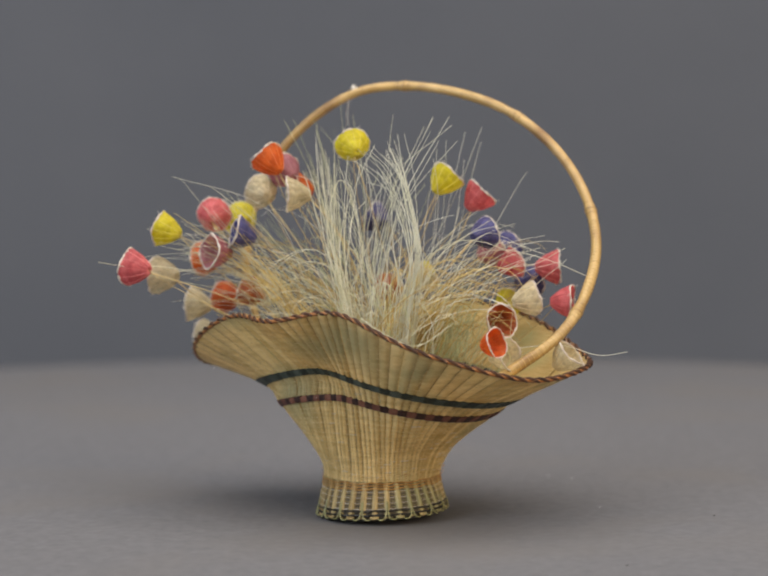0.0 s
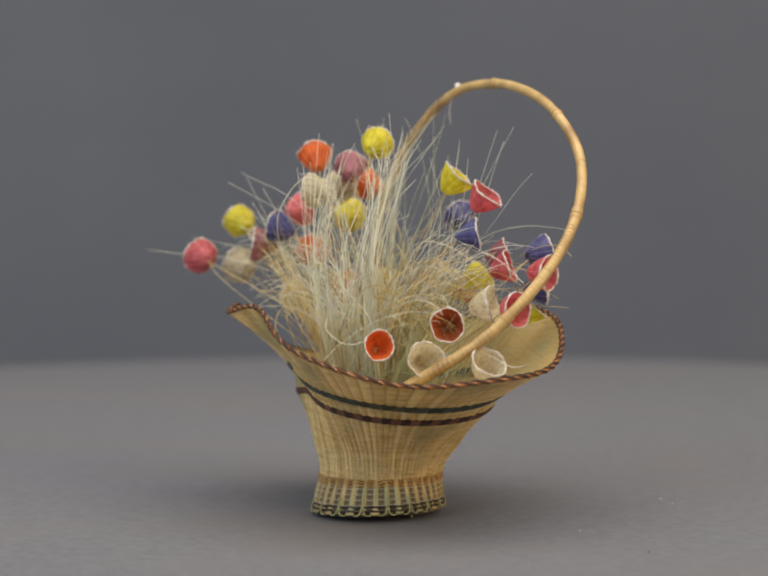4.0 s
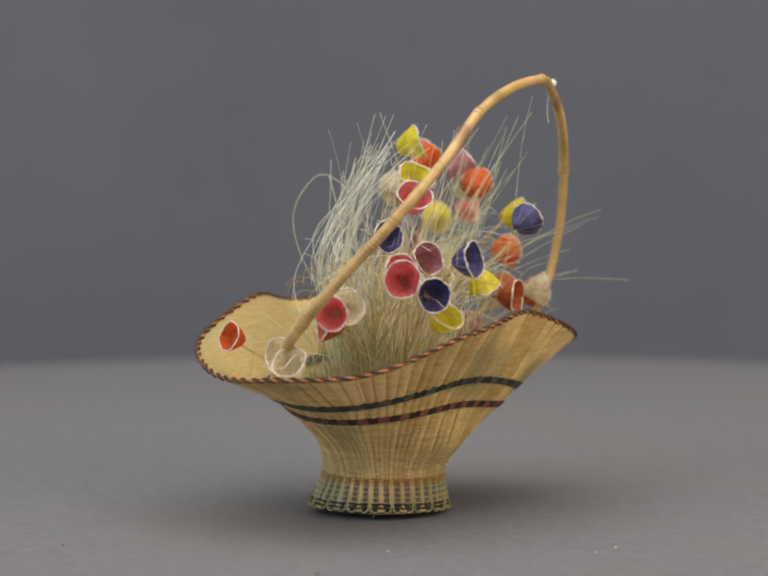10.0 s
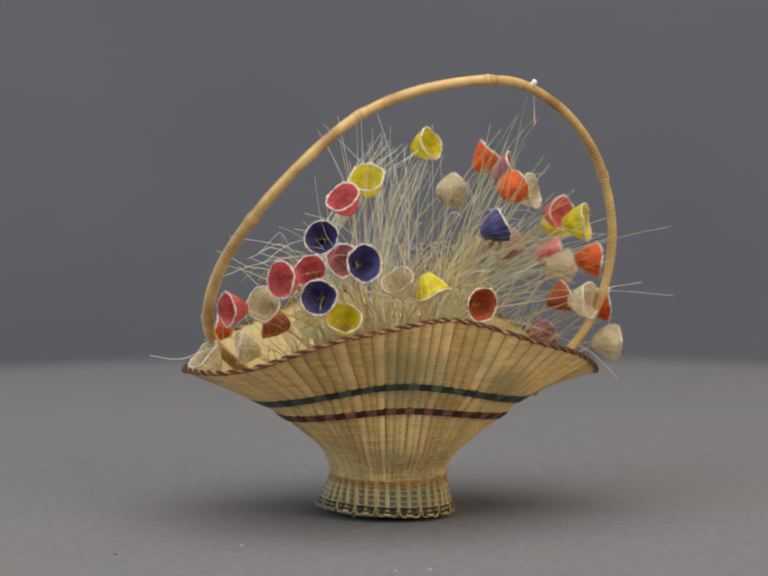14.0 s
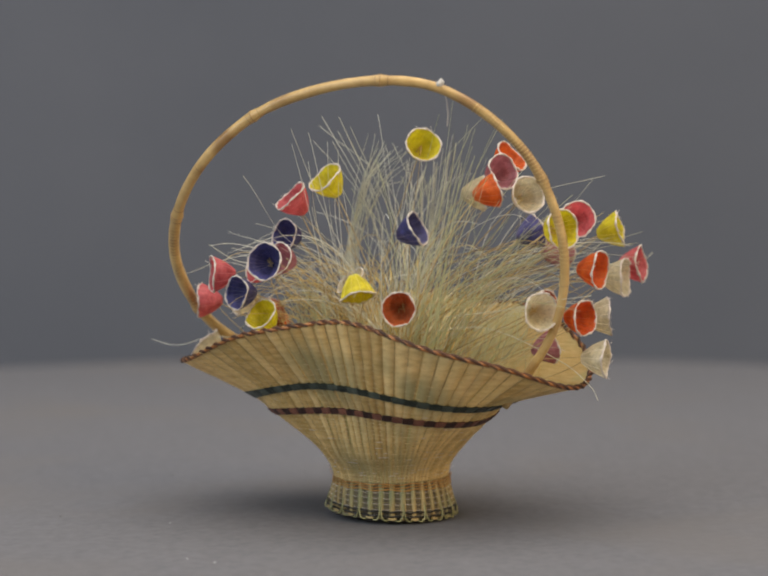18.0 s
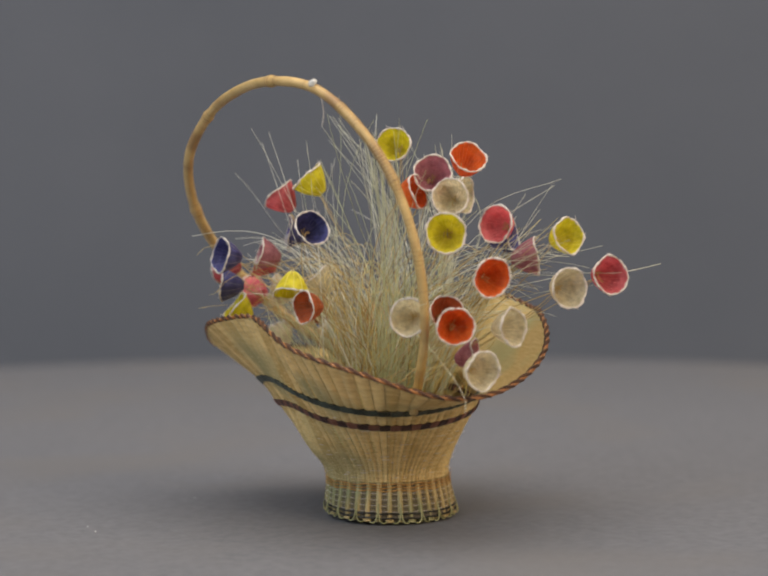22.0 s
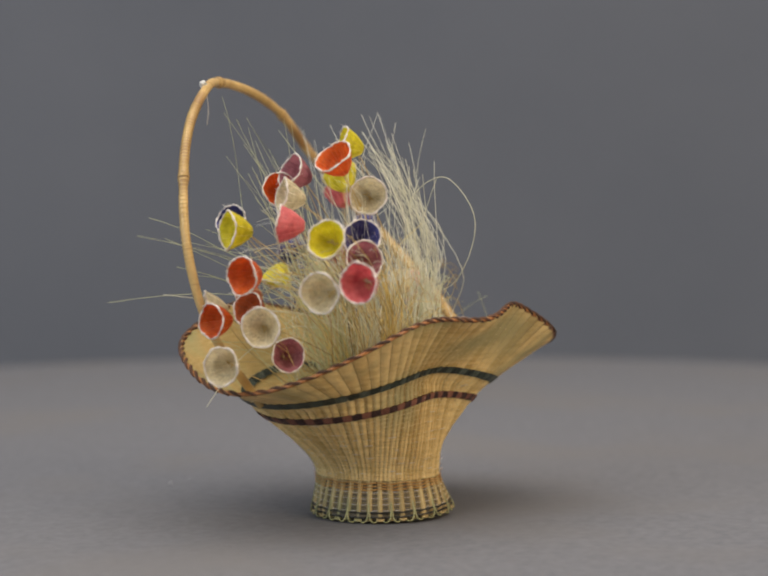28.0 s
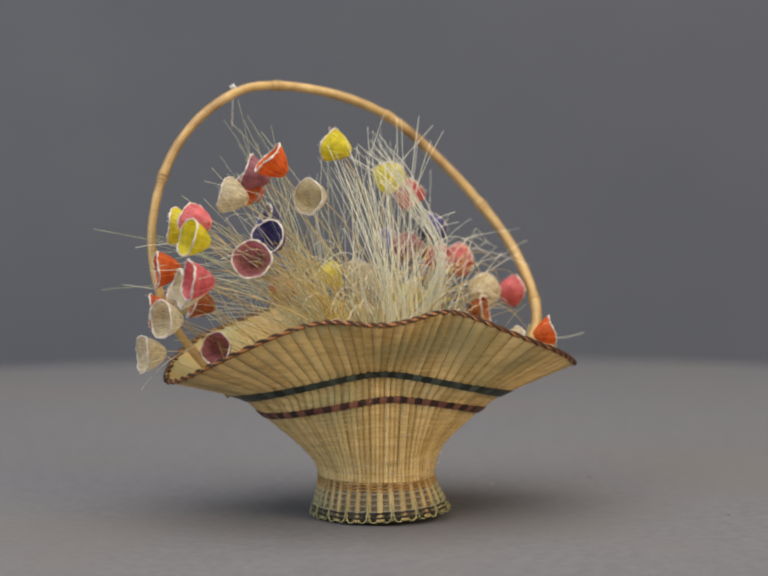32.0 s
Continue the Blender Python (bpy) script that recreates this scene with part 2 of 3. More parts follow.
turntable = turned_thing("turntable", "large round turntable covered in matt grey paper", "turntable")
part("platter", disc(0.335, -0.65 * MM, -0.018, PAPER, "platter"), turntable)
part("pedestal", disc(0.2, -0.018, -0.1, ROOM, "pedestal"), turntable)
rng = random.Random(5)
for x, y, size, mat, name, label in (
        (71.3, -3.2, 0.55, GRIT, "grit", "tiny dark crumb"), (38.2, 52.6, 0.42, LINT, "lint", "tiny white fluff"),
        (43.7, 48.8, 0.3, LINT, "lint", "tiny white fluff"), (47.3, -59.3, 0.4, GRIT, "grit", "tiny dark crumb"),
        (47.2, 7.6, 0.3, LINT, "lint", "tiny white fluff")):
    a = rng.uniform(0, 3)
    way = Vector((math.cos(a), math.sin(a), 0)) * size * MM
    v, f = tube([Vector((x, y, -0.5)) * MM + way * u + Vector((0, 0, 0.12 * MM * (1 - u * u))) for u in (-1, -0.5, 0, 0.5, 1)],
                lambda u, s=size: s * MM * 0.3 * (1.05 - abs(2 * u - 1)), 6)
    part(name, mesh_of(name, v, f, mat), turntable, label)

# ---- basket ----
CX, CY = -1.44, 0.6
RIM_R = [39.73, 1.84, 2.09, 2.42, -5.47, 0.77, 0.48, 0.01, 0.47, 0.15, 0.44, 0.1, -0.78, -0.18, -0.13, 0.28, 0.16]
RIM_Z = [38.67, -1.15, -0.97, -2.66, 6.25, -0.72, -0.67, 0.73, 0.09, -0.58, -0.6, 0.08, 0.31, -0.02, -0.08, -0.33, -0.18]
GREEN_R = [26.09, 2.52, 3.07, 0.64, -3.37, 0.15, 0.47, 0.67, 0.13]
GREEN_Z = [28.37, -1.05, -0.92, -0.5, 2.8, -0.38, 0.0, -0.16, -0.05]
BROWN_R = [22.11, 1.71, 2.73, 0.77, -2.22, 0.27, 0.14, 0.72, 0.62]
BROWN_Z = [23.87, -0.64, -0.94, -0.49, 1.76, -0.11, 0.02, -0.05, -0.05]


def wave(c, a):
    return c[0] + sum(c[2 * k - 1] * math.cos(k * a) + c[2 * k] * math.sin(k * a) for k in range(1, (len(c) + 1) // 2))


def profile(a):
    """The basket's wall at one bearing, from the neck up to the rim: radius and height in millimetres."""
    br, bz = wave(BROWN_R, a), wave(BROWN_Z, a)
    gr, gz = wave(GREEN_R, a), wave(GREEN_Z, a)
    s, c, oval = math.sin(a), math.cos(a), math.cos(2 * (a - 1.13))
    return [(12.8 + 0.65 * oval, 8.0), (13.45 + 0.25 * c + 0.5 * s + 0.5 * oval, 11.2), (16.0 + 0.5 * c + 1.9 * s, 15.5), (br, bz), (gr, gz), (wave(RIM_R, a), wave(RIM_Z, a))]


def wall_line(a, n=6):
    pts = spline([(r, 0, z) for r, z in profile(a)], n)
    return [(p.x, p.z) for p in pts]


def place(a, r, z):
    return Vector((CX + r * math.cos(a), CY + r * math.sin(a), z)) * MM


def foot_place(a, r, z):
    """As place(), for the foot, which stands a little askew under the bowl."""
    lift = (0.15 + 0.85 * math.cos(a + 0.35)) * max(0.0, 1 - z / 11)
    up = min(1.0, z / 8.0)
    oval = (1 - up) * 0.65 * math.cos(2 * (a - 1.75)) + up * (0.65 * math.cos(2 * (a - 1.13)) - 0.25)
    return place(a, r + oval + (0.137 * z - 1.06) * math.sin(a), z + lift)


basket = turned_thing("flower_basket", "small woven straw-coloured basket with wavy rim on grey turntable", "basket")
N_ROUND, RIBS = 240, 88


def woven_wall():
    """The sheet of woven hair on the inside of the ribs."""
    verts, faces, cols = [], [], 0
    for k in range(N_ROUND):
        a = 2 * math.pi * k / N_ROUND
        line = wall_line(a)
        cols = len(line)
        for r, z in line:
            verts.append(place(a, r - 0.35, z + 0.1))
    for k in range(N_ROUND):
        for i in range(cols - 1):
            o, p = k * cols + i, (k + 1) % N_ROUND * cols + i
            faces.append((o, p, p + 1, o + 1))
    return mesh_of("woven_wall", verts, faces, WEAVE)


part("woven_wall", woven_wall(), basket, "translucent straw-coloured woven hair wall")
PAIR = 4 * math.pi / RIBS
for k in range(RIBS):
    lean, wide = rng.uniform(-0.016, 0.016), rng.uniform(0.96, 1.06)
    tall = rng.uniform(0.85, 1.15)
    rows = len(wall_line(0.0, 6)) - 1
    verts, faces = [], []
    for i in range(rows):
        u = i / (rows - 1)
        half = PAIR * 0.25 * wide
        a = PAIR * (k // 2 + 0.5) + (1 if k % 2 else -1) * PAIR * 0.245 + lean * math.sin(u * 3.0)
        high = (0.34 + 0.5 * u) * (1 + 0.1 * math.sin(i * 1.9 + k)) * tall
        for j, h in ((-1, -0.05), (-0.8, 0.17), (-0.42, 0.6), (0, 0.8), (0.42, 0.6), (0.8, 0.17), (1, -0.05)):
            b = a + j * half
            r, z = wall_line(b, 6)[i + 1]
            verts.append(place(b, r + h * high, z))
    for i in range(rows - 1):
        for j in range(6):
            o = i * 7 + j
            faces.append((o, o + 1, o + 8, o + 7))
    part("rib", mesh_of("rib", verts, faces, RIB), basket)
    # the brown seam beside it
    verts, faces = [], []
    broad = PAIR * rng.uniform(0.015, 0.055)
    for i in range(rows):
        a = PAIR * (k // 2 + (1.0 if k % 2 else 0.5)) + lean * math.sin(i / (rows - 1) * 3.0)
        wide = broad * (0.6 + 0.4 * i / (rows - 1))
        for j, h in ((-1, 0.02), (0, 0.1), (1, 0.02)):
            r, z = wall_line(a + j * wide, 6)[i + 1]
            verts.append(place(a + j * wide, r + h, z))
    for i in range(rows - 1):
        for j in range(2):
            o = i * 3 + j
            faces.append((o, o + 1, o + 4, o + 3))
    part("seam", mesh_of("seam", verts, faces, SEAM), basket)


# rows of weft that go over one rib and under the next
ROUND = [2 * math.pi * k / 352 for k in range(352)]
LINES = [wall_line(a, 6) for a in ROUND]
for i in range(54):
    u = (i + 0.6) / 55
    x = u * (len(LINES[0]) - 1)
    n, w = int(x), x - int(x)
    pts = []
    for a, line in zip(ROUND, LINES):
        r, z = line[n][0] * (1 - w) + line[n + 1][0] * w, line[n][1] * (1 - w) + line[n + 1][1] * w
        pts.append(place(a, r + (0.12 + 0.25 * u if u < 0.6 else 0.17 + 0.12 * u) + (0.13 + 0.04 * math.sin(5 * a + i)) * math.cos(RIBS / 2 * a + math.pi * i), z + 0.05 * math.sin(9 * a + 2 * i)))
    v, f = tube(pts, (0.07 if u < 0.6 else 0.045) * MM, 4, closed=True)
    part("weft", mesh_of("weft", v, f, WEFT), basket)


def band(name, zs, dark, pale, label, half, count=72):
    """A row of slanted stitches that goes through the wall."""
    verts, faces, index = [], [], []
    for k in range(count):
        a0, a1 = 2 * math.pi * (k + 0.01) / count, 2 * math.pi * (k + 0.99) / count
        base = len(verts)
        for i in range(5):
            a = a0 + (a1 - a0) * i / 4
            z = wave(zs, a)
            puff = math.sin(math.pi * i / 4)
            line = wall_line(a, 10)
            swell = 0.78 + 0.06 * math.cos(RIBS * a)
            for dr, dz in ((swell, -half), (swell + 0.08, 0.0), (swell + 0.02, half), (-0.75 - 0.12 * puff, half + 0.2), (-0.85 - 0.12 * puff, -half + 0.2)):
                verts.append(place(a, np.interp(z + dz, [q[1] for q in line], [q[0] for q in line]) + dr, z + dz * (0.95 + 0.05 * puff) + (i - 2) * 0.03))
        for i in range(4):
            for j in range(5):
                o, p = base + i * 5, base + (i + 1) * 5
                faces.append((o + j, p + j, p + (j + 1) % 5, o + (j + 1) % 5))
                index.append(k % 2)
        faces += [tuple(base + j for j in range(5)), tuple(base + 20 + j for j in reversed(range(5)))]
        index += [k % 2, k % 2]
    part(name, mesh_of(name, verts, faces, [dark, pale], smooth=False, index=index), basket, label)


band("green_band", GREEN_Z, GREEN_BAND, GREY_BAND, "dark green band woven through the wall", 0.68)
band("brown_band", BROWN_Z, BROWN_BAND, RUST_BAND, "dark brown and rust band woven through the wall", 0.68)

# pale ends of weft hair that stand off the wall
for k in range(190):
    a, reach = rng.uniform(0, 6.283), rng.uniform(0.03, 0.12)
    line = wall_line(a, 6)
    r, z = line[rng.randrange(0, 5) if k % 3 == 0 else rng.randrange(3, 16) if k % 4 else rng.randrange(3, len(line) - 6)]
    pts = []
    for i in range(6):
        b = a + reach * (i / 5 - 0.5)
        row = min(wall_line(b, 6), key=lambda p: abs(p[1] - z))
        pts.append(place(b, row[0] + 0.6 + 0.3 * (i / 5) ** 2, z + 0.1 * i / 5))
    v, f = tube(pts, rng.uniform(0.045, 0.08) * MM, 4)
    part("loose_weft", mesh_of("loose_weft", v, f, WHITE_THREAD if k % 3 else TIE), basket)

# rim: a straw cord with dark stitches round it
rim_path = [place(a, wave(RIM_R, a), wave(RIM_Z, a)) for a in [2 * math.pi * k / 240 for k in range(240)]]
v, f = tube(rim_path, 0.42 * MM, 8, closed=True)
part("rim_cord", mesh_of("rim_cord", v, f, RIM_STRAW), basket, "orange straw rim cord")
STITCHES = 88
for k in range(STITCHES):
    a = 2 * math.pi * (k + rng.uniform(-0.1, 0.1)) / STITCHES
    pts = []
    for i in range(12):
        u = i / 11
        b = a + (0.5 - u) * 2 * math.pi / STITCHES * 1.6
        turn = -0.75 + 4.5 * u
        pts.append(place(b, wave(RIM_R, b) + 0.42 * math.cos(turn), wave(RIM_Z, b) + 0.4 * math.sin(turn)))
    v, f = tube(pts, lambda u: (0.24 + 0.15 * math.sin(math.pi * u)) * MM, 7)
    part("rim_stitch", mesh_of("rim_stitch", v, f, RIM_DARK), basket)

v, f = tube([place(a, wave(RIM_R, a) - 0.1 + 0.12 * math.sin(STITCHES * a), wave(RIM_Z, a) + 0.42 + 0.13 * math.cos(STITCHES * a))
             for a in [2 * math.pi * k / 528 for k in range(528)]], 0.12 * MM, 5, closed=True)
part("rim_edge", mesh_of("rim_edge", v, f, BINDING), basket, "wavy gold thread along the rim")

# foot
FOOT = [(14.3, 0.6), (14.35, 1.9), (14.1, 3.6), (13.6, 5.8), (13.15, 7.5), (13.0, 8.6)]


def foot_wall():
    verts, faces = [], []
    n = 128
    line = spline([(r, 0, z) for r, z in FOOT], 5)
    prof = [(p.x - 0.25, p.z) for p in line] + [(p.x - 0.8, p.z) for p in reversed(line)]
    for k in range(n):
        a = 2 * math.pi * k / n
        for r, z in prof:
            verts.append(foot_place(a, r, z))
    m = len(prof)
    for k in range(n):
        j = (k + 1) % n
        for i in range(m):
            h = (i + 1) % m
            faces.append((k * m + i, j * m + i, j * m + h, k * m + h))
    return mesh_of("foot_wall", verts, faces, FOOT_WEFT)


part("foot_wall", foot_wall(), basket, "dark woven wall of the basket's foot")
v, f = tube([Vector((CX * MM, CY * MM, 0.8 * MM + i * 0.2 * MM)) for i in range(4)], 13.9 * MM, 64)
part("foot_floor", mesh_of("foot_floor", v, f, FOOT_WEFT), basket)
STAKES = 36
for i in range(14):
    z = 2.7 + 0.3 * i
    r = float(np.interp(z, [p[1] for p in FOOT], [p[0] for p in FOOT]))
    v, f = tube([foot_place(2 * math.pi * k / 216, r + 0.05 + 0.3 * math.cos(k * math.pi * STAKES / 108 + i * math.pi),
                            z + 0.05 * math.sin(k * 0.7 + i)) for k in range(216)], 0.065 * MM, 4, closed=True)
    part("foot_weft", mesh_of("foot_weft", v, f, (WHITE_THREAD, STAKE, FOOT_WEFT, STAKE)[i % 4]), basket)
for k in range(STAKES):
    a = 2 * math.pi * (k + 0.5) / STAKES
    line = spline([(r, 0, z) for r, z in reversed(FOOT)], 3)
    wide = rng.uniform(0.24, 0.31) * 2 * math.pi / STAKES
    verts, faces = [], []
    for i, p in enumerate(line):
        for j, h in ((-1, -0.3), (-0.75, 0.16), (0, 0.3), (0.75, 0.16), (1, -0.3)):
            verts.append(foot_place(a + j * wide, p.x + h, p.z))
    for i in range(len(line) - 1):
        for j in range(4):
            o = i * 5 + j
            faces.append((o, o + 1, o + 6, o + 5))
    part("stake", mesh_of("stake", verts, faces, STAKE), basket)
    if k % 2:
        for turn in (-1, 1):
            pts = [foot_place(a + turn * u * 2 * math.pi / STAKES, r, z) for u, r, z in (
                (0.05, 14.15, 4.4), (0.06, 14.5, 3.0), (0.08, 14.85, 1.9), (0.16, 15.05, 1.0), (0.36, 15.15, 0.5), (0.6, 15.05, 0.45), (0.78, 14.7, 0.8))]
            v, f = tube(spline(pts, 3), lambda u: (0.13 + 0.05 * math.sin(3 * u)) * MM, 6)
            part("foot_loop", mesh_of("foot_loop", v, f, LOOP), basket, "pale green loop of split cane")
    else:
        pts = [foot_place(a + u * 2 * math.pi / STAKES, r, z) for u, r, z in ((-0.3, 14.5, 1.0), (-0.15, 14.85, 0.75), (0.15, 14.85, 0.75), (0.3, 14.5, 1.0))]
        v, f = tube(spline(pts, 3), 0.26 * MM, 6)
        part("foot_bead", mesh_of("foot_bead", v, f, STAKE), basket)
for z, r in ((0.35, 14.15), (1.35, 14.65), (2.3, 14.6)):
    v, f = tube([foot_place(2 * math.pi * k / 144, r + 0.14 * math.cos(k * math.pi * STAKES / 72), z + 0.08 * math.sin(k * 0.9)) for k in range(144)],
                0.24 * MM, 6, closed=True)
    part("foot_ring", mesh_of("foot_ring", v, f, BLACK_RING), basket, "black hair ring round the foot")
for z, r in ((6.9, 13.6), (7.5, 13.5), (8.1, 13.45)):
    v, f = tube([foot_place(2 * math.pi * k / 144, r + 0.14 * math.cos(k * math.pi * STAKES / 72 + z), z + 0.16 * math.sin(k * 0.6 + z)) for k in range(144)],
                0.15 * MM, 6, closed=True)
    part("neck_tie", mesh_of("neck_tie", v, f, TIE), basket, "amber cord round the neck")

# handle
HANDLE = [(21.5, -19.9, 30.1), (37.5, -13.5, 41.0), (44.9, -2.3, 53.8), (45.1, 8.8, 65.8), (39.5, 18.3, 77.5), (29.2, 24.3, 87.0),
          (17.1, 30.1, 92.1), (3.9, 35.6, 94.1), (-8.3, 37.0, 92.4), (-20.0, 38.9, 85.0), (-28.7, 39.1, 74.1), (-33.5, 37.7, 59.1),
          (-32.2, 33.4, 43.0), (-23.3, 23.9, 25.9)]
handle_path = spline([Vector(p) * MM for p in HANDLE], 14)
KNUCKLES = (0.1, 0.232, 0.385, 0.54, 0.77)


def handle_radius(u):
    bulge = sum(0.2 * math.exp(-((u - k) / 0.006) ** 2) - 0.1 * math.exp(-((u - k - 0.012) / 0.006) ** 2) for k in KNUCKLES)
    return (1.18 - 0.25 * u + bulge + 0.03 * math.sin(60 * u)) * MM


v, f = tube(handle_path, handle_radius, 14)
handle = part("handle", mesh_of("handle", v, f, CANE), basket, "bent pale cane handle")
for u in [0.66 + 0.2 * k / 46 for k in range(46)] + [0.02 + 0.2 * k / 46 for k in range(46)]:
    x = u * (len(handle_path) - 1)
    i = int(x)
    c = handle_path[i].lerp(handle_path[i + 1], x - i)
    way = (handle_path[i + 1] - handle_path[i]).normalized()
    n = way.orthogonal().normalized()
    s = way.cross(n)
    r = handle_radius(u) + 0.02 * MM
    pts = [c + (n * math.cos(b) + s * math.sin(b)) * r + way * (0.12 * MM * math.sin(b)) for b in [2 * math.pi * j / 14 for j in range(14)]]
    v, f = tube(pts, 0.085 * MM, 5, closed=True)
    part("binding_turn", mesh_of("binding_turn", v, f, BINDING), handle)


def handle_ring(u, radius, thick, slant, name, mat):
    x = u * (len(handle_path) - 1)
    i = int(x)
    c = handle_path[i].lerp(handle_path[i + 1], x - i)
    way = (handle_path[i + 1] - handle_path[i]).normalized()
    n = way.orthogonal().normalized()
    s = way.cross(n)
    pts = [c + (n * math.cos(b) + s * math.sin(b)) * radius + way * (slant * MM * math.sin(b)) for b in [2 * math.pi * j / 16 for j in range(16)]]
    v, f = tube(pts, thick * MM, 5, closed=True)
    part(name, mesh_of(name, v, f, mat), handle, "brown ridge at a joint of the cane")


for k in KNUCKLES:
    for d, thick in ((-0.006, 0.1), (0.0, 0.13), (0.009, 0.09)):
        handle_ring(k + d, handle_radius(k + d) - 0.02 * MM, thick, rng.uniform(-0.2, 0.2), "cane_joint", JOINT)
for u in (0.05, 0.16, 0.3, 0.46, 0.6, 0.655, 0.69, 0.73, 0.81, 0.845, 0.88):
    handle_ring(u, handle_radius(u) - 0.03 * MM, 0.08, rng.uniform(-0.3, 0.3), "cane_joint", JOINT)
bm = bmesh.new()
bmesh.ops.create_icosphere(bm, subdivisions=3, radius=0.78 * MM)
for vert in bm.verts:
    vert.co *= 1 + 0.8 * noise.noise(vert.co * 1300)
    vert.co += Vector((-8.2, 37.5, 93.6)) * MM
me = bpy.data.meshes.new("thread_knot")
bm.to_mesh(me)
bm.free()
me.materials.append(KNOT_GLUE)
knot = part("thread_knot", me, basket, "glossy white knot of thread")
v, f = tube(spline([Vector(p) * MM for p in ((-8.3, 37.6, 93.6), (-9.4, 36.6, 91.0), (-9.9, 36.3, 87.5), (-9.7, 36.6, 84.8))], 5), 0.1 * MM, 4)
part("thread_end", mesh_of("thread_end", v, f, WHITE_THREAD), knot)

WALLS = [wall_line(2 * math.pi * k / 120) for k in range(120)]


def inside(p):
    """The point, drawn back within the basket's wall where it lies below the rim."""
    x, y = p.x - CX, p.y - CY
    line = WALLS[int(math.atan2(y, x) / (2 * math.pi) * 120) % 120]
    if p.z > line[-1][1] + 0.6:
        return p
    r = float(np.interp(p.z, [q[1] for q in line], [q[0] for q in line])) - 1.3
    d = math.hypot(x, y)
    return p if d <= r else Vector((CX + x * r / d, CY + y * r / d, p.z))


# ---- flowers ----
STAMENS = {}


def cup_profile(depth, mouth):
    return [(0.35, 0.0), (1.0, 0.1), (mouth * 0.46, depth * 0.2), (mouth * 0.7, depth * 0.46), (mouth * 0.865, depth * 0.73), (mouth, depth)]


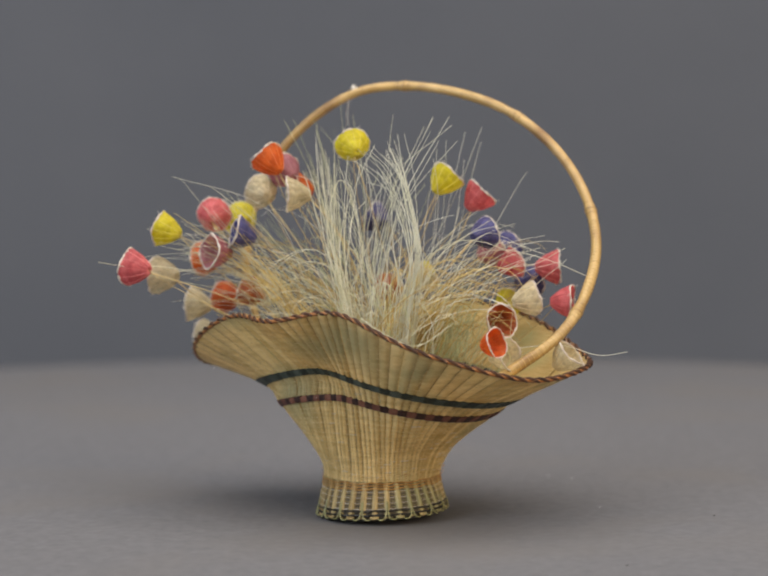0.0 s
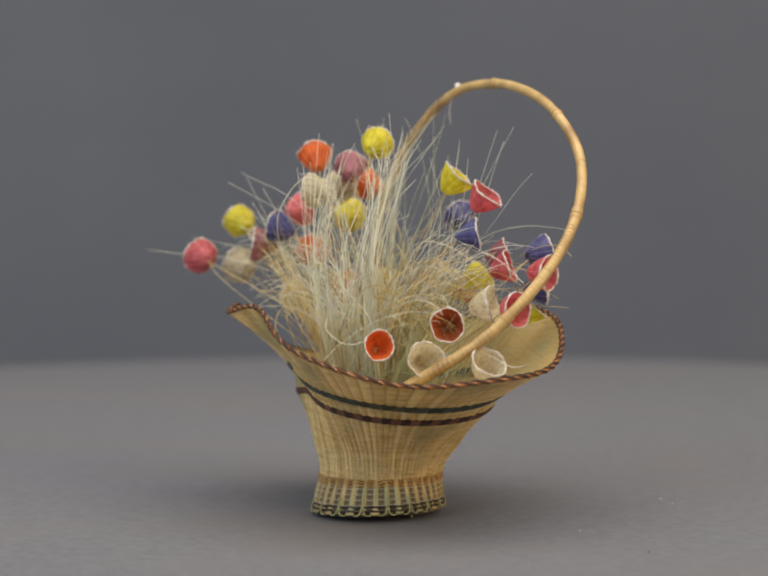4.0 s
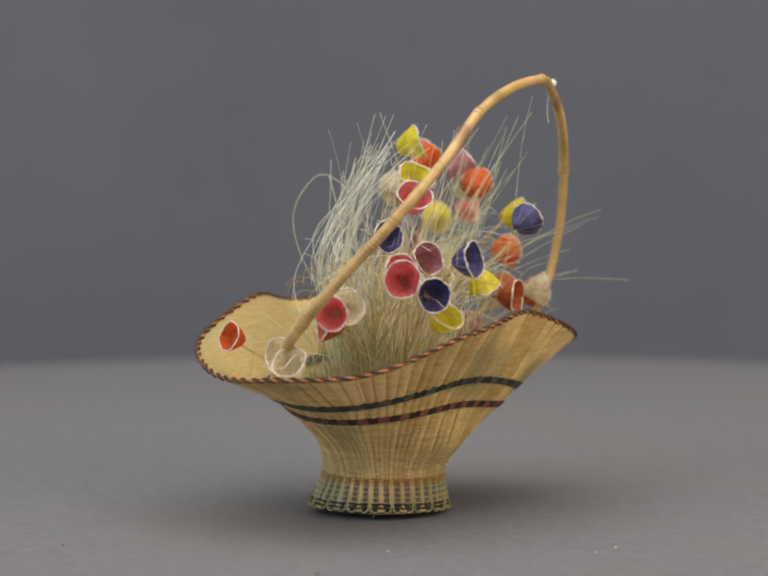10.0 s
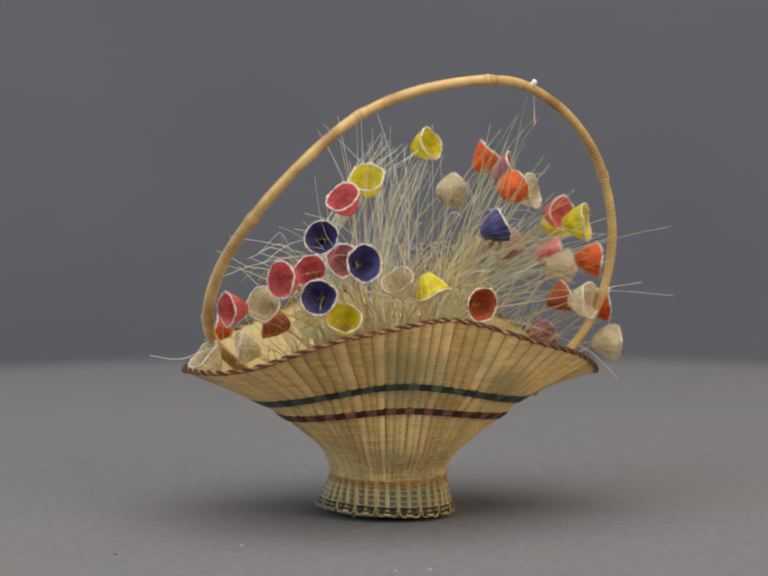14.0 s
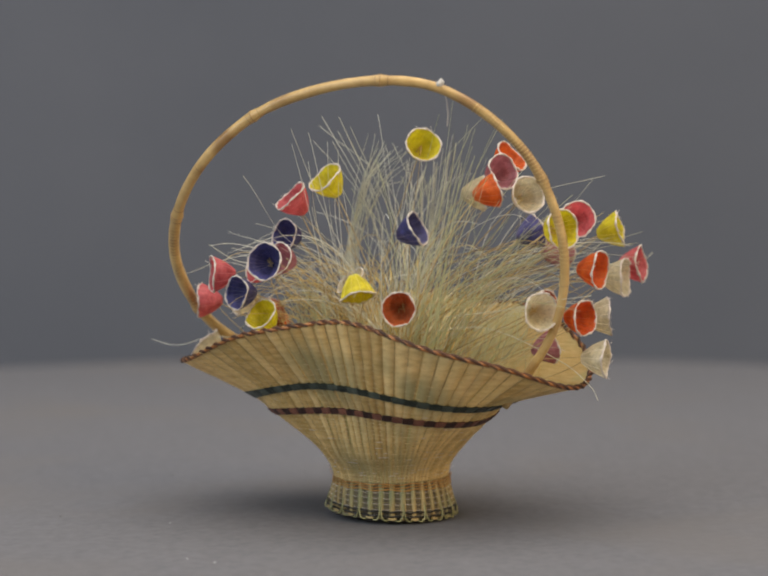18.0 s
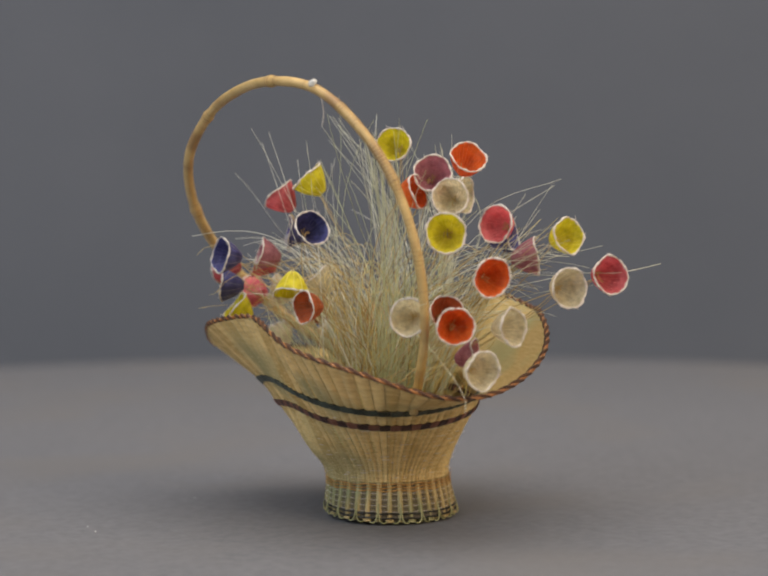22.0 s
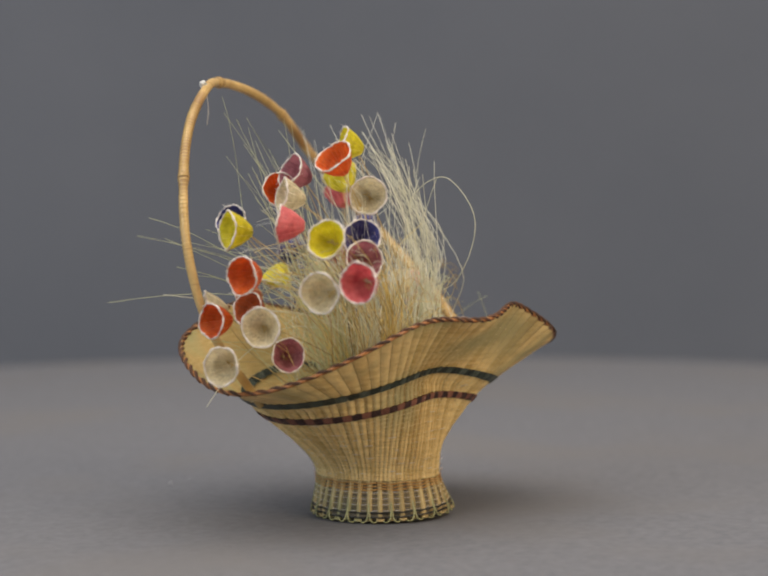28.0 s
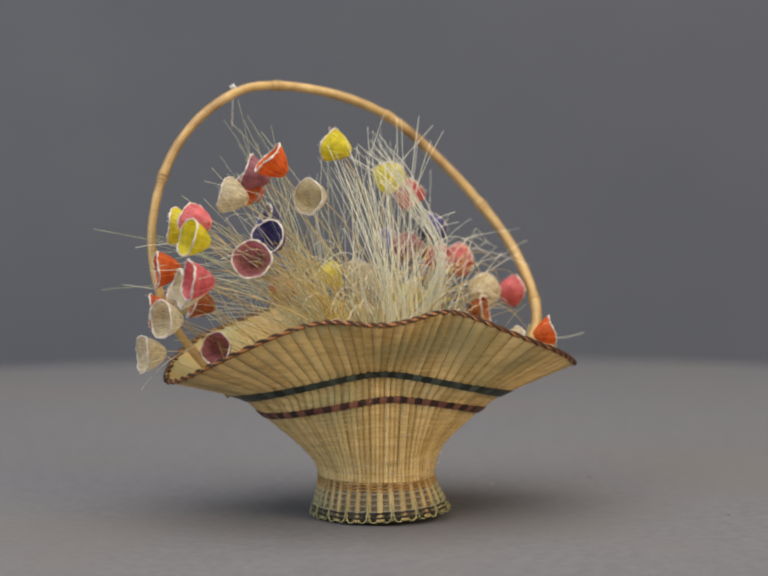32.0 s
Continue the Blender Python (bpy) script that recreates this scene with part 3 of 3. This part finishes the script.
def cup_mesh(colour, seed):
    """A little bell of woven hair: creased wall with an inside, open towards +z, its tip at the origin."""
    r0 = random.Random(seed)
    verts, faces = [], []
    sides = 44
    line = spline([(r, 0, z) for r, z in cup_profile(5.25, 4.05)], 3)
    outer = [(p.x, p.z) for p in line]
    inner = [(max(p.x - 0.22, 0.05), p.z + 0.12) for p in reversed(line)]
    prof = outer + inner
    lobes = [r0.uniform(-0.05, 0.05) for _ in range(4)]
    for k in range(sides):
        a = 2 * math.pi * k / sides
        warp = 1 + 0.03 * math.cos(2 * a + seed) + sum(l * 0.35 * math.cos((i + 3) * a + i) for i, l in enumerate(lobes))
        for r, z in prof:
            crease = 1 + (0.05 * abs(math.cos(5.5 * a)) - 0.03 if r > 1 else 0)
            grow = z / 5.3
            verts.append(Vector((r * math.cos(a) * (1 + (warp - 1) * grow) * crease, r * math.sin(a) * (1 + (warp - 1) * grow) * crease,
                                 z + 0.25 * grow * math.cos(3 * a + seed))) * MM)
    m = len(prof)
    for k in range(sides):
        j = (k + 1) % sides
        for i in range(m):
            h = (i + 1) % m
            faces.append((k * m + i, j * m + i, j * m + h, k * m + h))
    rim = []
    rv, rf = [], []
    n = 66
    for k in range(n):
        a = 2 * math.pi * k / n
        warp = 1 + 0.03 * math.cos(2 * a + seed) + sum(l * 0.35 * math.cos((i + 3) * a + i) for i, l in enumerate(lobes))
        r = 4.0 * warp + 0.035 * math.cos(13 * a) + 0.05 * math.sin(7 * a + 2 * seed)
        rim.append(Vector((r * math.cos(a), r * math.sin(a), 5.3 + 0.25 * math.cos(3 * a + seed) + 0.05 * math.sin(11 * a))) * MM)
    tube(rim, lambda u: (0.21 + 0.06 * math.sin(38 * u) + 0.06 * math.sin(94 * u)) * MM, 6, closed=True, verts=rv, faces=rf)
    for k in range(22):
        p, q = rim[k * 3], rim[(k * 3 + 1) % n]
        way = (q - p).normalized() * r0.uniform(0.3, 1.0) + p.normalized() * r0.uniform(-0.5, 0.5) + Vector((0, 0, r0.uniform(-0.5, 0.6)))
        tube([p, p + way * (0.45 * MM), p + way * (r0.uniform(0.7, 1.5) * MM)], 0.055 * MM, 3, verts=rv, faces=rf)
    tv, tf = [], []
    for k in range(11):
        a = 2 * math.pi * k / 11 + 0.28
        warp = 1 + 0.03 * math.cos(2 * a + seed) + sum(l * 0.35 * math.cos((i + 3) * a + i) for i, l in enumerate(lobes))
        pts = []
        for r, z in outer[1:]:
            g = z / 5.3
            w = r * (1 + (warp - 1) * g) * 0.985 + 0.04
            pts.append(Vector((w * math.cos(a + 0.05 * g), w * math.sin(a + 0.05 * g), z + 0.25 * g * math.cos(3 * a + seed))) * MM)
        tube(pts, 0.07 * MM, 4, verts=tv, faces=tf)
        for turn in (0.0, 0.28):
            c, d = math.cos(turn), math.sin(turn)
            tube([Vector((q.x * c - q.y * d, q.x * d + q.y * c, q.z)) - Vector((math.cos(a + turn), math.sin(a + turn), -0.4)) * (0.27 * MM)
                  for q in pts[2:len(pts) - r0.randrange(0, 4)]], r0.uniform(0.035, 0.06) * MM, 4, verts=tv, faces=tf)
    sv, sf = [], []
    for k in range(6):
        a, lean = r0.uniform(0, 6.28), r0.uniform(0.2, 1.2)
        way = Vector((math.cos(a), math.sin(a), 0))
        tube([(way * (0.2 + lean * u * u) + Vector((0, 0, 0.4 + r0.uniform(0.6, 1.4) * u))) * MM for u in (0, 0.25, 0.5, 0.75, 1)],
             lambda u: (0.07 + 0.06 * u) * MM, 4, verts=sv, faces=sf)
    STAMENS[colour, seed] = mesh_of("stamen_tuft", sv, sf, BINDING)
    return (mesh_of("cup", verts, faces, DYES[colour]), mesh_of("cup_rim", rv, rf, WHITE_THREAD),
            mesh_of("cup_threads", tv, tf, THREADS[colour]))


# for each flower: place of the mouth (millimetres above the turntable), bearing that it faces, how far it looks up, size
YELLOW_FLOWERS = [((-7.8, 7.5, 80.7), 105, 18, 0.98), ((13.3, 9.7, 73.6), 32, 47, 1.02), ((-50.4, 7.7, 62.3), 163, 15, 1.0),
                  ((27.5, 17.4, 45.2), 46, 40, 0.95), ((7.6, 23.7, 49.6), 117, -66, 0.97), ((-34.5, 28.9, 63.4), 119, 5, 1.05)]
PINK_FLOWERS = [((20.7, 10.2, 69.7), 17, 46, 0.98), ((-39.6, 17.7, 64.9), 88, 5, 1.0), ((-56.5, 0.9, 54.1), 154, 5, 1.05),
                ((37.3, 9.4, 53.4), 7, 0, 0.98), ((39.7, -4.8, 46.7), -12, 0, 0.94), ((28.1, 8.0, 54.6), 27, 20, 0.9)]
NAVY_FLOWERS = [((21.8, 4.6, 61.3), 41, 8, 0.92), ((-3.8, 32.2, 63.8), 152, 22, 0.95), ((26.9, 22.8, 56.8), 66, 8, 0.98),
                ((32.4, 15.2, 49.8), 34, 3, 0.96), ((-33.4, 1.9, 61.7), 192, 20, 1.0)]
ORANGE_FLOWERS = [((-26.8, 8.0, 78.0), 144, 42, 1.02), ((-21.4, 19.7, 71.2), 190, 14, 0.95), ((22.7, -28.9, 40.1), -41, 15, 0.8),
                  ((-38.6, 32.0, 45.1), 134, 0, 0.98), ((-42.9, 25.2, 54.6), 144, 0, 1.02)]
MAUVE_FLOWERS = [((-23.7, 17.1, 75.0), 124, 20, 1.0), ((23.4, 13.2, 56.8), 41, 15, 0.92), ((-34.0, 17.1, 37.6), 197, 10, 0.9),
                 ((-38.8, 1.2, 57.5), 212, 8, 1.05)]
CREAM_FLOWERS = [((-28.9, 18.3, 70.2), 110, 12, 0.98), ((-21.5, 1.3, 70.0), 183, 0, 1.0), ((-51.3, 8.9, 51.8), 154, 0, 1.08),
                 ((-29.2, 34.6, 46.7), 105, 5, 0.98), ((-45.4, 21.4, 44.4), 173, 5, 1.02), ((-43.3, 29.6, 36.3), 158, 0, 1.02),
                 ((25.8, -17.6, 36.5), -31, 10, 0.98), ((39.0, -13.6, 36.3), -17, 45, 0.98), ((31.5, -2.9, 47.3), 20, 10, 0.98),
                 ((8.2, 13.7, 51.8), 20, 45, 0.9)]
RUSSET_FLOWERS = [((24.6, -8.6, 42.9), -66, 10, 0.94), ((-0.4, 30.0, 47.2), 71, 0, 0.92), ((-32.4, 25.3, 47.0), 144, 20, 0.95)]
FLOWERS = []
for colour, rows in (("yellow", YELLOW_FLOWERS), ("pink", PINK_FLOWERS), ("navy", NAVY_FLOWERS), ("orange", ORANGE_FLOWERS),
                     ("mauve", MAUVE_FLOWERS), ("cream", CREAM_FLOWERS), ("russet", RUSSET_FLOWERS)):
    FLOWERS += [(colour, *row) for row in rows]
WORDS = {"yellow": "bright yellow", "pink": "coral pink", "navy": "dark navy blue", "orange": "vivid orange", "mauve": "dusky mauve",
         "cream": "pale undyed cream", "russet": "dark russet"}
CUPS = {}
for k, (colour, mouth, bearing, up, broad) in enumerate(FLOWERS):
    size = 0.96 * broad
    key = (colour, k % 4)
    if key not in CUPS:
        CUPS[key] = (*cup_mesh(colour, k), STAMENS[colour, k])
    cup_me, rim_me, thread_me, stamen_me = CUPS[key]
    b, e = radians(bearing), radians(up)
    n = Vector((math.cos(b) * math.cos(e), math.sin(b) * math.cos(e), math.sin(e)))
    tip = Vector(mouth) * MM - n * (4.85 * size * MM)
    turn = n.to_track_quat("Z", "Y").to_matrix().to_4x4()
    m = Matrix.Translation(tip) @ turn @ Matrix.Diagonal((size, size, size, 1)) @ pose(0, 0, 0, 0, 0, 137.0 * k)
    flower = turned_thing("artificial_flower", WORDS[colour] + " woven bell flower standing in the basket",
                          "artificial flower", "flowers in the basket")
    cup = part("cup", cup_me, flower, "", m)
    part("cup_rim", rim_me, cup, "white thread edging")
    part("cup_threads", thread_me, cup, "raised lengthwise threads")
    part("stamen_tuft", stamen_me, cup, "short straw-coloured stamens")
    root = Vector((CX + rng.uniform(-6, 6), CY + rng.uniform(-6, 6), 12)) * MM
    rise = max(0.014, 0.45 * (tip.z - root.z))
    v, f = [], []
    back = tip - n * 0.010 - Vector((0, 0, 0.008))
    for s in range(2):
        j = Vector([rng.uniform(-1, 1) for _ in range(3)]) * 0.5 * MM
        bow = Vector([rng.gauss(0, 4.0) for _ in range(3)]) * MM
        tube([inside(q / MM) * MM for q in bezier(root + j * 4, root + Vector((0, 0, rise)) + bow, back + j * 2 + bow * 0.8,
                                                  tip + n * (1.8 * MM) + j * 1.4, 16)],
             (0.11 if s else 0.075) * MM, 5, verts=v, faces=f)
    part("stem", mesh_of("stem", v, f, STEM), flower)


# ---- loose horsehair in the basket ----
def hair_lock(mat, label, points, count, fan, seed, radius=0.098, close=1.3, stray=0.5):
    """A lock of hairs along one curve: close together in the middle, fanning out at the tip, some of them astray."""
    r0 = random.Random(seed)
    v, f = [], []
    base = [Vector(p) for p in points]
    top = len(base) - 1
    for _ in range(count):
        wild = r0.random() < stray
        j = Vector([r0.gauss(0, 1) for _ in range(3)])
        tip = Vector([max(-1.5, min(1.5, r0.gauss(0, 1))) for _ in range(3)]) * fan * (1.4 if wild else 1.0)
        reach = r0.uniform(0.72, 1.06)
        pts = []
        for i, p in enumerate(base):
            u = i / top
            spread = close * (1.3 - 0.6 * u) * (2.2 if wild and i else 1.0)
            mid = Vector([r0.gauss(0, 1) for _ in range(3)]) * (2.4 if wild else 0.5) * (0 < i < top)
            pts.append(p + j * spread + mid + tip * u ** 2.2)
        pts[-1] = pts[-2] + (pts[-1] - pts[-2]) * reach
        line = spline(pts, 5)
        phase, swell, bend = r0.uniform(0, 6.3), r0.uniform(0.2, 1.1) * (1.7 if wild else 0.7), Vector([r0.gauss(0, 1) for _ in range(3)])
        curl = Vector((r0.gauss(0, 4.2), r0.gauss(0, 4.2), -abs(r0.gauss(0, 3.0)))) * (1.5 if wild else 0.5)
        line = [inside(p + bend * (swell * math.sin(phase + 5.5 * k / len(line))) + curl * (k / len(line)) ** 3) * MM for k, p in enumerate(line)]
        r = radius * r0.uniform(0.7, 1.1)
        tube(line, lambda u: r * MM * (1.1 - 0.55 * u), 3, caps=False, verts=v, faces=f)
    TURNING.append(tagged(new("horsehair_tuft", mesh_of("horsehair_tuft", v, f, mat)), label, "horsehair", kind="stuff"))


def hair_arcs(mat, label, count, root, near, far, seed, lift=6.0, radius=0.1):
    """Single hairs that bow over from the middle of the basket; near and far are the tips' least and greatest places."""
    r0 = random.Random(seed)
    v, f = [], []
    for _ in range(count):
        a = Vector([root[i] + r0.gauss(0, (4, 4, 2)[i]) for i in range(3)])
        t = Vector([r0.uniform(near[i], far[i]) for i in range(3)])
        flat = Vector((t.x - a.x, t.y - a.y, 0))
        up = max(8.0, (t.z - a.z) * r0.uniform(0.5, 0.95))
        b = a + flat * r0.uniform(0.05, 0.25) + Vector((0, 0, up))
        c = a + flat * r0.uniform(0.5, 0.75) + Vector((r0.gauss(0, 3), r0.gauss(0, 3), t.z - a.z + r0.gauss(lift, 3)))
        r = radius * r0.uniform(0.7, 1.1)
        tube([inside(p) * MM for p in bezier(a, b, c, t, 14)], lambda u: r * MM * (1.1 - 0.5 * u), 3, caps=False, verts=v, faces=f)
    TURNING.append(tagged(new("horsehair_tuft", mesh_of("horsehair_tuft", v, f, mat)), label, "horsehair", kind="stuff"))


TALL, WIDE = "tall tuft of pale loose horsehair in the basket", "spreading tuft of pale loose horsehair in the basket"
LOW, STAND = "tangled straw-coloured horsehair low in the basket", "green-grey horsehair standing in the basket"
# tall locks over the middle
hair_lock(HAIR_PALE, TALL, ((-4, -5, 16), (-8, -10, 42), (-11, -9, 59), (-13, -3, 80)), 28, 3.0, 1, radius=0.13, close=0.75, stray=0.25)
hair_lock(HAIR_WHITE, TALL, ((2, -5, 16), (4.6, -10, 44), (6.2, -11, 57), (3, -3, 72), (-2, 4, 81)), 24, 2.2, 2, radius=0.135, close=0.7, stray=0.2)
hair_lock(HAIR_WHITE, TALL, ((-1, -4, 16), (-3, -8, 42), (1, -5, 66), (12, 3, 88)), 9, 2.4, 3, radius=0.12, close=0.5, stray=0.2)
hair_lock(HAIR_WHITE, TALL, ((0, 0, 16), (-4, 4, 45), (-3, 6, 64), (-2, 8, 83)), 8, 3.4, 12)
hair_lock(HAIR_WHITE, TALL, ((3, 0, 16), (9, 6, 44), (12, 10, 62), (13, 12, 80)), 9, 4.2, 15)
# locks that spread to the sides
hair_lock(HAIR_PALE, WIDE, ((-6, 0, 16), (-20, 0, 42), (-28, 2, 55), (-39, 4, 69)), 15, 3.2, 4)
hair_lock(HAIR_STRAW, WIDE, ((-6, 1, 16), (-18, -4, 40), (-25, -3, 51), (-38, 2, 62)), 30, 2.4, 41, close=0.9, stray=0.3)
hair_lock(HAIR_PALE, WIDE, ((-6, 2, 16), (-22, 4, 45), (-36, 7, 56), (-49, 8, 63)), 17, 3.0, 16)
hair_lock(HAIR_PALE, WIDE, ((4, 0, 16), (8, 0, 50), (16, 2, 60), (24, 4, 66)), 8, 3.6, 5)
hair_lock(HAIR_PALE, WIDE, ((4, -2, 16), (12, -4, 46), (24, -4, 56), (36, -2, 61)), 7, 2.2, 17)
# standing at the far side
hair_lock(HAIR_GREEN, STAND, ((-4, 5, 16), (-9, 12, 44), (-12, 16, 60), (-16, 25, 84)), 26, 4.2, 6)
hair_lock(HAIR_GREEN, STAND, ((-1, 5, 16), (-3, 10, 44), (0, 15, 62), (5, 18, 78)), 5, 3.6, 7)
hair_lock(HAIR_GREEN, STAND, ((-6, 4, 16), (-16, 10, 46), (-25, 16, 58), (-33, 21, 69)), 9, 3.8, 8)
hair_lock(HAIR_GREEN, STAND, ((-6, 6, 16), (-14, 14, 44), (-22, 24, 54), (-33, 35, 61)), 13, 3.2, 18)
# low in the basket, all round the neck
hair_lock(HAIR_GREEN, STAND, ((-4, 4, 10), (-7, 9, 26), (-8, 13, 40), (-9, 15, 50)), 18, 4.0, 10, close=2.0)
hair_lock(HAIR_GREEN, STAND, ((4, 1, 10), (9, 3, 24), (14, 4, 36), (17, 5, 50)), 44, 3.2, 42, close=2.6)
hair_lock(HAIR_GREEN, STAND, ((3, 4, 10), (8, 10, 24), (12, 16, 36), (14, 19, 46)), 26, 3.6, 43, close=2.2)
hair_lock(HAIR_GREEN, STAND, ((-6, 4, 10), (-14, 10, 24), (-22, 17, 36), (-26, 20, 48)), 24, 3.6, 44, close=2.2)
hair_lock(HAIR_GREEN, STAND, ((5, -3, 10), (10, -5, 24), (15, -7, 36), (18, -8, 46)), 64, 3.4, 47, radius=0.12, close=2.8)
hair_lock(HAIR_STRAW, LOW, ((-6, 1, 10), (-14, 3, 24), (-22, 6, 36), (-27, 8, 46)), 11, 4.0, 45, close=2.2)
hair_lock(HAIR_STRAW, LOW, ((-4, 0, 14), (-12, -3, 34), (-20, -2, 46), (-27, -2, 55)), 13, 4.4, 9, close=1.7)
hair_lock(HAIR_STRAW, LOW, ((3, -2, 14), (9, -5, 34), (16, -4, 44), (24, -3, 50)), 13, 4.0, 14, close=1.7)
hair_arcs(HAIR_STRAW, LOW, 34, (-4, -3, 24), (8, -12, 40), (36, 12, 54), 21, 9)
hair_arcs(HAIR_STRAW, LOW, 18, (0, 2, 24), (-46, -6, 46), (-18, 22, 60), 22, 7)
hair_arcs(HAIR_PALE, LOW, 18, (0, -3, 24), (-34, -12, 42), (34, 10, 58), 23, 8)
hair_arcs(HAIR_STRAW, LOW, 14, (-4, 6, 24), (-22, 10, 46), (20, 30, 60), 24, 7)
hair_arcs(HAIR_WHITE, LOW, 16, (-2, -6, 28), (-24, -14, 42), (28, -6, 56), 29, 7, 0.12)
hair_arcs(HAIR_WHITE, WIDE, 8, (-2, -5, 26), (-34, -11, 50), (26, 2, 76), 61, 0, 0.115)
hair_arcs(HAIR_WHITE, WIDE, 4, (2, -4, 28), (24, -8, 54), (38, 6, 68), 62, 0, 0.11)
hair_arcs(HAIR_GREEN, LOW, 14, (0, -6, 24), (-18, -17, 38), (18, -6, 56), 30, 8)
hair_arcs(HAIR_STRAW, LOW, 18, (-6, -4, 24), (-24, -15, 40), (30, -4, 52), 31, 9)
hair_arcs(STEM, LOW, 26, (0, 5, 26), (-4, 8, 42), (36, 26, 58), 27, 8, 0.11)
hair_arcs(HAIR_GREEN, LOW, 9, (0, 5, 26), (-44, 8, 44), (-12, 30, 58), 28, 8)
hair_arcs(HAIR_PALE, WIDE, 15, (0, 2, 24), (-55, -2, 44), (-38, 28, 60), 25, 3)
hair_arcs(HAIR_PALE, WIDE, 4, (0, 2, 24), (22, -16, 44), (44, 24, 64), 26, 3)
hair_arcs(HAIR_WHITE, WIDE, 12, (0, 8, 26), (-32, 14, 44), (30, 34, 66), 51, 5)
hair_arcs(HAIR_STRAW, LOW, 26, (2, -4, 26), (6, -18, 38), (30, 0, 55), 52, 9, 0.11)
hair_arcs(HAIR_STRAW, LOW, 13, (-2, 6, 26), (-30, 6, 38), (-4, 27, 54), 53, 9, 0.11)
hair_arcs(HAIR_PALE, LOW, 22, (-4, -2, 26), (-34, -15, 40), (-6, 0, 56), 54, 9, 0.11)
# the dark bundle of their ends, packed into the neck to block light there
hair_lock(STEM, "packed brown stalk ends added in the basket's neck to block light", ((-1, 0, 1.6), (-1.4, 0.5, 8), (-1.5, 0.6, 15), (-2, 1, 22)), 70, 3.0, 46, radius=0.32, close=4.2, stray=0.0)


def stray_hair(label, *points, mat=HAIR_PALE):
    v, f = tube(spline([Vector(p) * MM for p in points], 6), lambda u: 0.105 * MM * (1 - 0.4 * u), 4)
    TURNING.append(tagged(new("loose_hair", mesh_of("loose_hair", v, f, mat)), label, "horsehair"))


STRAY = "single long pale horsehair strayed from the basket"
stray_hair("single pale horsehair curled into an open loop", (-4, -4, 40), (-6, -6, 62), (-8, -8, 70), (-10, -14.5, 73.5), (-12, -20.2, 67), (-12, -20.6, 60),
           (-10, -17, 51.5), (-6, -12, 48))
stray_hair("single white horsehair sagging over the rim", (-5, -13, 43.5), (-0.3, -18.5, 41), (6.4, -18.5, 38.5), (13, -13, 42), (15, -8, 43), mat=HAIR_WHITE)
stray_hair("single dark grey-green stalk standing among the flowers", (-8, 4, 24), (-11, 6, 40), (-12.2, 8, 54), (-12.6, 15, 68), (-12.4, 26.5, 84),
           mat=GREY_BAND)
stray_hair(STRAY, (-30, 4, 50), (-48, 1, 54), (-57, -2, 54.5), (-62, -11, 56))
stray_hair(STRAY, (-12, 14, 44), (-26, 28, 47), (-32, 35, 49), (-38.5, 42, 50.5))
stray_hair(STRAY, (20, -8, 36), (36, -12, 38), (45, -14, 36), (51, -17, 37))
stray_hair("single pale horsehair hanging out over the rim", (-6, 8, 40), (-20, 19, 42), (-34, 28, 36), (-40, 31, 31), (-41.5, 33, 28))
stray_hair(STRAY, (8, 6, 44), (16, 7, 54), (24, 4, 57.5), (34, -2, 56), (43, -7, 52.5))


# ---- the turn of the table and all that stands on it ----
def motions():
    # seconds, drift to the side and up in tenths of a millimetre, lag of the turn in degrees
    drift = ((0, 11.8, -3.4, 0.99), (1, 9.4, -2.9, 1.0), (2, 6.6, -2.1, 0.97), (3, 4.3, -1.3, 0.86), (4, 2.4, -0.4, 0.7), (6, -0.3, 1.3, 0.4),
             (8, -3.0, 2.8, -0.05), (10, -7.5, 2.5, -0.43), (12, -8.2, 0.7, -0.7), (14, -4.0, -0.9, -0.67), (16, 0.4, -1.7, -0.37),
             (18, 4.1, -2.4, -0.32), (20, 4.9, -2.6, -0.44), (22, 2.5, -1.5, -0.45), (24, 0.0, 0.2, -0.28), (26, -2.5, 1.5, 0.08),
             (28, -4.5, 1.4, 0.35), (30, -4.1, -0.4, 0.46), (31, -2.6, -1.5, 0.4), (32, -0.6, -2.8, 0.25))
    times = [d[0] for d in drift]
    rows = []
    for i in range(33):
        t = float(i)
        dx, dz, da = (float(np.interp(t, times, [d[k] for d in drift])) for k in (1, 2, 3))
        rows.append((t, pose(dx * 0.1 * MM, 0, dz * 0.1 * MM, 0, 0, -(9.7435 * t + da))))
    for ob in TURNING:
        walk(ob, rows)


motions()
